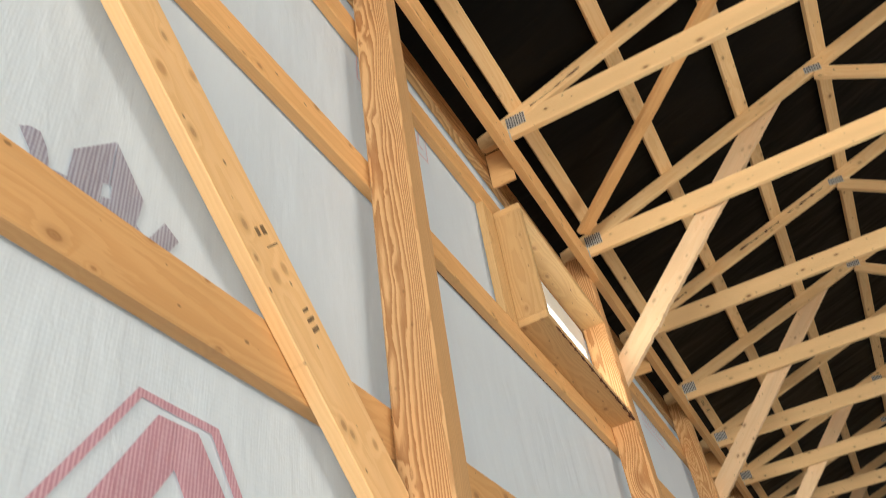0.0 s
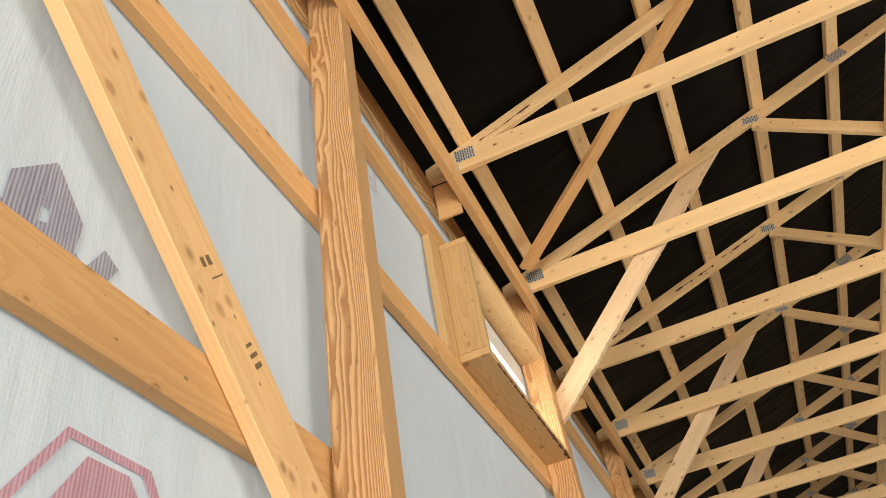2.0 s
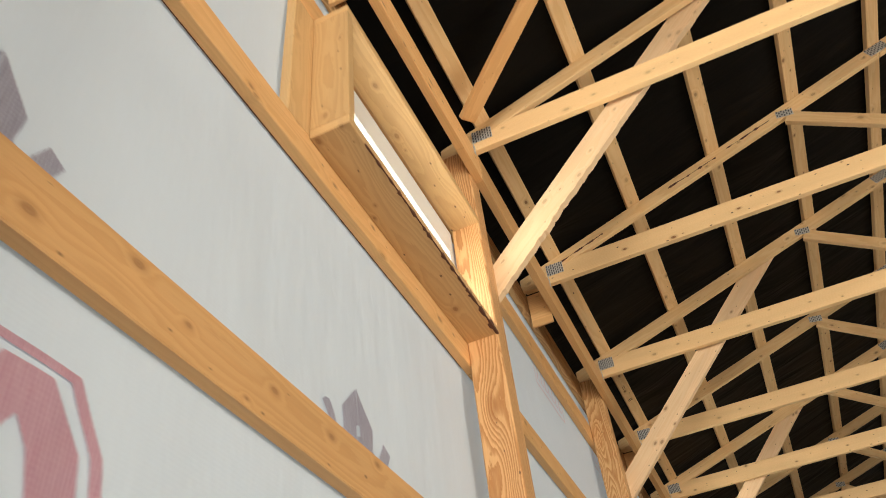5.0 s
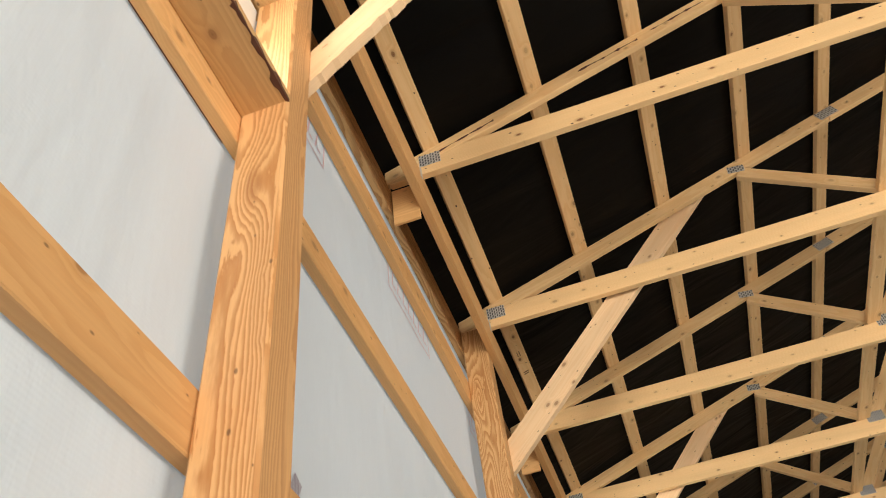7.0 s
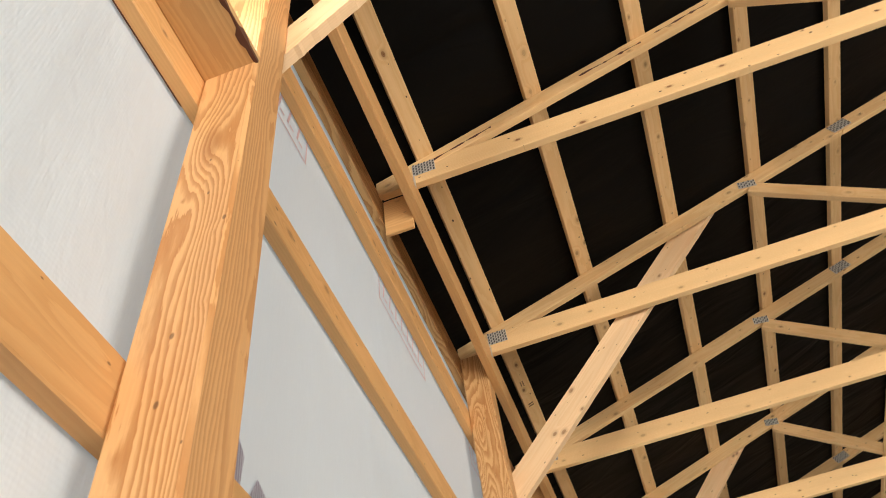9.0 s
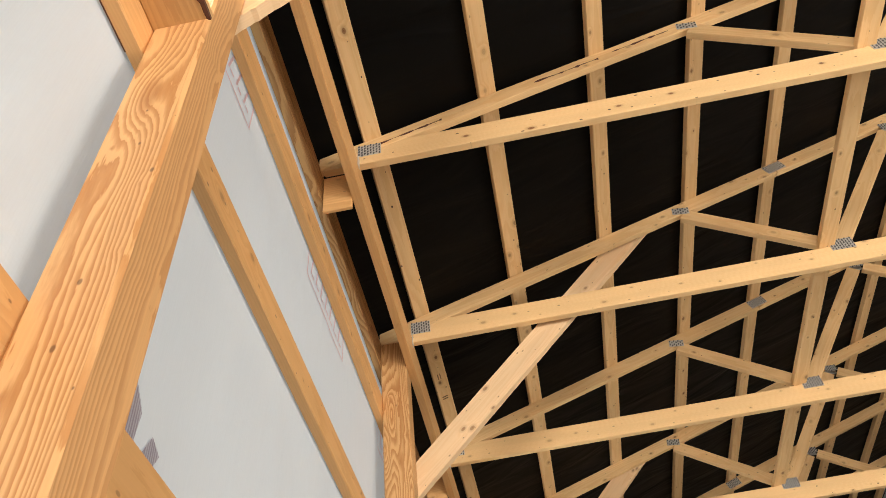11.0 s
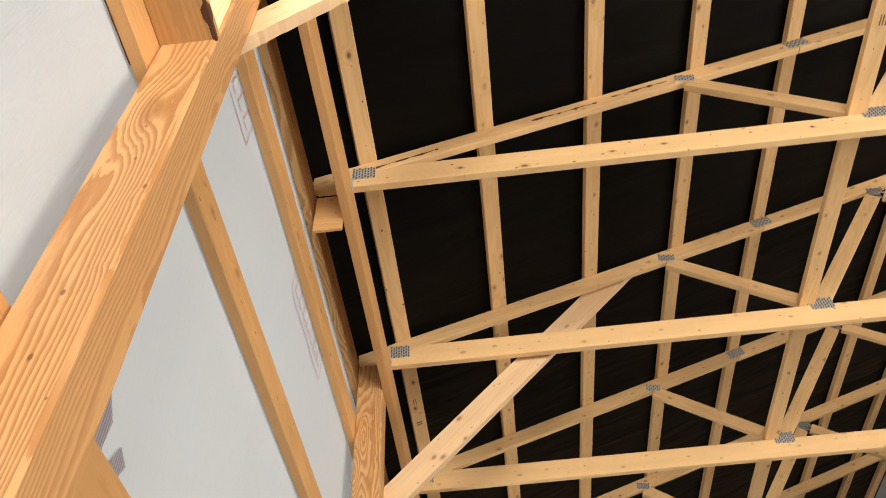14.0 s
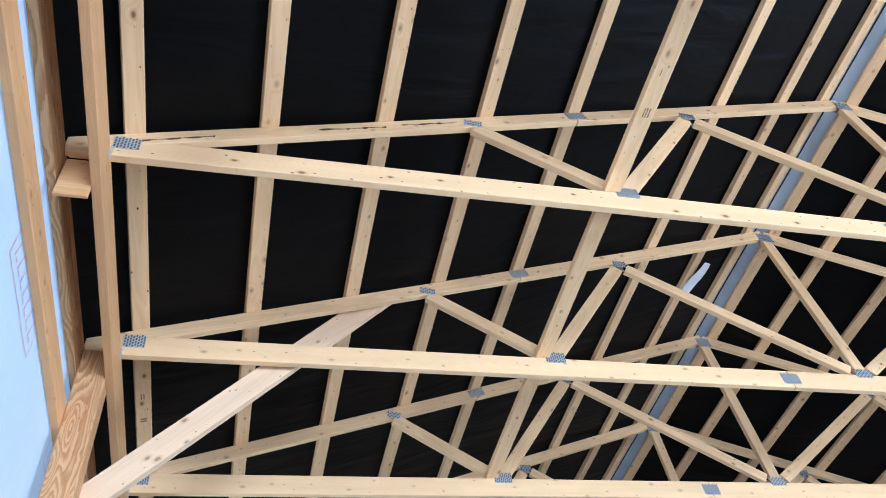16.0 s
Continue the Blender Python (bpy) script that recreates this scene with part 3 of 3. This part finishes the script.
# ---- bracing ----
for k, y in enumerate(POST_Y):
    if k == 3 or k == 0:
        continue
    yt = min(TRUSS_Y, key=lambda v: abs(v - y - 0.03))
    ya, yb = y + POST_T + 0.021, max(yt + 0.042, y + POST_T - 0.02)
    m, n = along((X_BACK + 0.03, ya, 3.772 + X_BACK + 0.03), (1.30, yb, 3.772 + 1.30), (0, 0, 1))
    h = 0.0685
    rnd = random.Random(11 + k)
    wane = 0.018 if k == 4 else 0.003
    low, x = [], 0.02
    while x < n - 0.1:
        d = wane * (0.3 + 0.35 * noise.noise((x * 7, k, 2.0)) + 0.35 * noise.noise((x * 31, k, 5.0)) + 0.3 * (rnd.random() - 0.5))
        low.append((x, -h + max(0.0, d)))
        x += 0.008 + rnd.random() * (0.026 if k == 4 else 0.05)
    pts = [(-h, -h)] + low + [(n + 0.21, -h), (n - 0.01, h), (h, h)]
    kb = link("knee_brace", prism(pts, 0.038, 0.0), PALE_SPRUCE, m)
    tagged(kb, "diagonal spruce knee brace with a ragged lower edge" if wane > 0.01 else "diagonal spruce knee brace from post up to truss", "brace", "knee braces")

for a, b in ((Y0, -1.2), (-1.2, 3.68), (3.68, 8.56), (8.56, 13.42), (13.42, 19.5), (19.5, Y1)):
    lb = board("lateral_brace", (2.355, a, CHORD_HI + 0.021), (2.355, b - 0.004, CHORD_HI + 0.021), (1, 0, 0), 0.089, 0.038, SPRUCE)
    if a == 3.68:
        near_brace = lb
    tagged(lb, "long flat spruce board lying across the bottom chords", "brace", "lateral braces")
    lb = board("lateral_brace", (2 * RIDGE_X - 2.355, a, CHORD_HI + 0.021), (2 * RIDGE_X - 2.355, b - 0.004, CHORD_HI + 0.021), (1, 0, 0), 0.089, 0.038, SPRUCE)
    tagged(lb, "long flat spruce board lying across the bottom chords", "brace", "lateral braces")


def under(x):
    return top_z(x) - 0.1 - 0.021


rb = board("roof_brace", (0.03, 4.70, under(0.03)), (2.95, 2.47, under(2.95)), (0.6, 0.8, 0.2), 0.089, 0.036, GIRT)
tagged(rb, "diagonal brown spruce brace under the top chords", "brace")

m, n = along((X_BACK + 0.0195, 2.38, 2.118), (X_BACK + 0.0195, 0.942, 3.448), (0, 0.69, 0.73))
h = 0.0685
wb = empty("wall_brace", m)
link("plank", prism([(-h * 1.22, -h - 0.012), (h * 1.06, h), (n, h), (n, -h - 0.012)], 0.038, 0.003), BRACE, None, wb)
stamp(near_brace, ((1.92, -0.012, 0.05, 0.006), (1.92, 0.0, 0.05, 0.006), (1.92, 0.013, 0.05, 0.007), (1.72, -0.01, 0.035, 0.004)), 0.0196)
stamp(wb, ((0.505, 0.012, 0.012, 0.030), (0.53, 0.010, 0.010, 0.034), (0.555, 0.012, 0.008, 0.026), (0.745, 0.012, 0.022, 0.016), (0.745, -0.012, 0.022, 0.014), (0.715, 0.0, 0.004, 0.05)), -0.0196)
tagged(wb, "diagonal spruce brace nailed over the girts beside a post", "brace")


# ---- bark left along the lower edge of the girts ----
def bark_line(y0, y1, z, seed):
    """A ragged ribbon of bark that hangs just below the edge."""
    rnd = random.Random(seed)
    bm, y, prev = bmesh.new(), y0, None
    while y < y1:
        t = 0.0004 + 0.0024 * rnd.random() ** 2
        row = [bm.verts.new((X_BACK - a, y, z + b)) for a, b in ((0.0355, 0.001), (0.036, -t), (0.0385, -t * 0.8), (0.0385, 0.001))]
        if prev:
            for q in range(4):
                bm.faces.new((prev[q], prev[(q + 1) % 4], row[(q + 1) % 4], row[q]))
        prev = row
        y += 0.012 + 0.03 * rnd.random()
    return tagged(link("bark_strip", bm, BARK), "dark ragged bark along a girt edge", "bark")


bark_line(2.55, 4.84, 3.252, 3)

# ---- windows ----
def build_window(name, a, b):
    w = empty(name, pose(0, a, SILL_Z))
    n, h = b - a, HEAD_Z - SILL_Z
    xc = 0.5 * (X_BACK + X_FRONT)
    d = X_FRONT - X_BACK
    board("sill", (xc, 0.0, 0.019), (xc, n - 0.002, 0.019), (1, 0, 0), d, 0.038, JAMB, w, "spruce sill board with dark bark along one edge")
    board("head", (xc, 0.0, h - 0.019), (xc, n - 0.002, h - 0.019), (1, 0, 0), d, 0.038, JAMB, w)
    board("jamb", (xc, 0.019, 0.0385), (xc, 0.019, h - 0.0385), (1, 0, 0), d, 0.038, JAMB, w)
    board("trimmer", (GX, -0.045, 0.013), (GX, -0.045, 0.687), (0, 1, 0), 0.144, 0.038, JAMB, w, "upright trimmer board beside the window")
    x = -0.205
    y0, y1, z0, z1 = 0.04, n - 0.004, 0.04, h - 0.04
    for nm, lo, hi in (("bottom_rail", (x - 0.02, y0, z0), (x + 0.02, y1, z0 + 0.05)), ("top_rail", (x - 0.02, y0, z1 - 0.15), (x + 0.02, y1, z1)),
                       ("stile", (x - 0.02, y0, z0 + 0.051), (x + 0.02, y0 + 0.05, z1 - 0.151)), ("stile", (x - 0.02, y1 - 0.05, z0 + 0.051), (x + 0.02, y1, z1 - 0.151))):
        box(nm, lo, hi, VINYL, w)
    g = box("pane", (x - 0.004, y0 + 0.051, z0 + 0.051), (x + 0.004, y1 - 0.051, z1 - 0.151), GLASS, w, bevel=0)
    g.visible_shadow = False
    rnd = random.Random(5)
    bmm, yy, prev = bmesh.new(), 0.10, None
    while yy < n - 0.004:
        u = yy / n
        tt = (0.0016 + 0.024 * rnd.random() ** (3.2 - 2.2 * u)) * (0.25 + 0.75 * u)
        row = [bmm.verts.new((X_FRONT + a, yy, b)) for a, b in ((0.0012, 0.0), (0.0012, tt), (-0.002, tt), (-0.002 - tt * 0.6, -0.0011), (0.0008, -0.0011))]
        if prev:
            for q in range(5):
                bmm.faces.new((prev[q], prev[(q + 1) % 5], row[(q + 1) % 5], row[q]))
        prev = row
        yy += 0.006 + 0.02 * rnd.random()
    link("bark_edge", bmm, BARK, None, w, "dark bark left on the sill edge")
    return tagged(w, "open-framed small window with raw spruce jambs and white vinyl sash", "window", kind="structure")


for i, (a, b) in enumerate(WINDOWS):
    build_window("window_%d" % (i + 1), a, b)


# ---- prints on the wrap ----
def print_patch(name, points, mat, off=0.004):
    bm = bmesh.new()
    f = bm.faces.new([bm.verts.new((0, y, z)) for y, z in points])
    f.normal_update()
    bmesh.ops.triangulate(bm, faces=[f], ngon_method="EAR_CLIP")
    for _ in range(2):
        bmesh.ops.subdivide_edges(bm, edges=[e for e in bm.edges if e.calc_length() > 0.06], cuts=1, use_grid_fill=True)
    for v in bm.verts:
        v.co.x = wrap_x(v.co.y, v.co.z) + off
    ob = link(name, bm, mat, None, wall_west)
    return ob


for k in range(-1, 6):
    d = 1.224 * k
    o = lambda pts: [(a + d, b) for a, b in pts]
    print_patch("grey_print", o([(1.322, 2.546), (1.34, 2.562), (1.36, 2.566), (1.378, 2.54), (1.388, 2.512), (1.392, 2.44), (1.35, 2.44), (1.352, 2.51)]), GREY_PRINT)
    print_patch("grey_print", o([(1.39, 2.503), (1.425, 2.512), (1.424, 2.44), (1.392, 2.44)]), GREY_PRINT)
    print_patch("grey_print", o([(1.425, 2.582), (1.507, 2.677), (1.507, 2.56), (1.494, 2.552), (1.494, 2.44), (1.425, 2.44)]), GREY_PRINT)
    print_patch("grey_print", o([(1.509, 2.677), (1.588, 2.582), (1.579, 2.513), (1.60, 2.50), (1.60, 2.44), (1.496, 2.44), (1.496, 2.52), (1.514, 2.528), (1.514, 2.558), (1.509, 2.56)]), GREY_PRINT)
    print_patch("grey_print", o([(1.602, 2.49), (1.617, 2.512), (1.645, 2.566), (1.684, 2.545), (1.664, 2.506), (1.65, 2.44), (1.602, 2.44)]), GREY_PRINT)
    print_patch("red_print", o([(1.641, 2.199), (1.649, 2.183), (1.448, 1.87), (1.424, 1.87)]), RED_PRINT)
    print_patch("red_print", o([(1.641, 2.199), (1.830, 2.197), (1.8135, 2.180), (1.649, 2.183)]), RED_PRINT)
    print_patch("red_print", o([(1.830, 2.197), (1.905, 2.09), (1.935, 1.95), (1.91, 1.95), (1.882, 2.083), (1.8135, 2.180)]), RED_PRINT)
    print_patch("red_print", o([(1.689, 2.168), (1.782, 2.169), (1.86, 2.076), (1.885, 1.93), (1.80, 1.93), (1.765, 2.045), (1.736, 2.087), (1.699, 2.03), (1.62, 1.90), (1.52, 1.90)]), RED_PRINT)
    u = lambda pts: [(2.45 + d + a, 3.915 + b) for a, b in pts]
    print_patch("red_print", u([(0.0, 0.0), (0.55, 0.0), (0.55, 0.009), (0.0, 0.009)]), PALE_RED)
    print_patch("red_print", u([(0.0, 0.236), (0.55, 0.236), (0.55, 0.245), (0.0, 0.245)]), PALE_RED)
    print_patch("red_print", u([(0.0, 0.011), (0.009, 0.011), (0.009, 0.234), (0.0, 0.234)]), PALE_RED)
    print_patch("red_print", u([(0.541, 0.011), (0.55, 0.011), (0.55, 0.234), (0.541, 0.234)]), PALE_RED)
    for j in range(7):
        q = 0.045 + 0.07 * j
        print_patch("red_print", u([(q, 0.05), (q + 0.012, 0.05), (q + 0.03, 0.17), (q + 0.018, 0.17)]), PALE_RED)
        print_patch("red_print", u([(q + 0.02, 0.05), (q + 0.05, 0.05), (q + 0.05, 0.062), (q + 0.02, 0.062)]), PALE_RED)

# ---- scrap of paper caught on a purlin ----
bm = bmesh.new()
bmesh.ops.create_grid(bm, x_segments=4, y_segments=8, size=0.5)
for v in bm.verts:
    v.co = Vector((v.co.x * (0.075 + 0.03 * math.sin(v.co.y * 4 + 1)), v.co.y * 0.33, 0.006 * math.sin(v.co.y * 6) - 0.02 * v.co.x))
tagged(link("paper_scrap", bm, PAPER, pose(4.17, 7.70, top_z(4.17) - 0.03, 0, -18, 10)), "torn strip of white paper caught under a purlin", "scrap")


# ---- bark and splits along the top chord of one truss ----
def chord_bark(y, spans, seed):
    rnd = random.Random(seed)
    for x0, x1, off in spans:
        bm, x, prev = bmesh.new(), x0, None
        while x < x1:
            t = 0.0008 + 0.013 * rnd.random() ** 2.5
            c = 4.662 + SLOPE * x + off + 0.01 * noise.noise((x * 6, y, off))
            row = [bm.verts.new((x, y - 0.0199, c - t)), bm.verts.new((x, y - 0.0199, c + t * 0.6)), bm.verts.new((x, y - 0.0188, c + t * 0.6)), bm.verts.new((x, y - 0.0188, c - t))]
            if prev:
                for q in range(4):
                    bm.faces.new((prev[q], prev[(q + 1) % 4], row[(q + 1) % 4], row[q]))
            prev = row
            x += 0.012 + 0.025 * rnd.random()
        tagged(link("bark_strip", bm, BARK), "dark bark and split line along a truss chord", "bark")


chord_bark(6.10, [(0.05, 0.42, -0.012), (0.88, 1.22, -0.006), (1.30, 1.62, 0.004)], 4)
chord_bark(3.66, [(0.15, 0.5, -0.015)], 6)
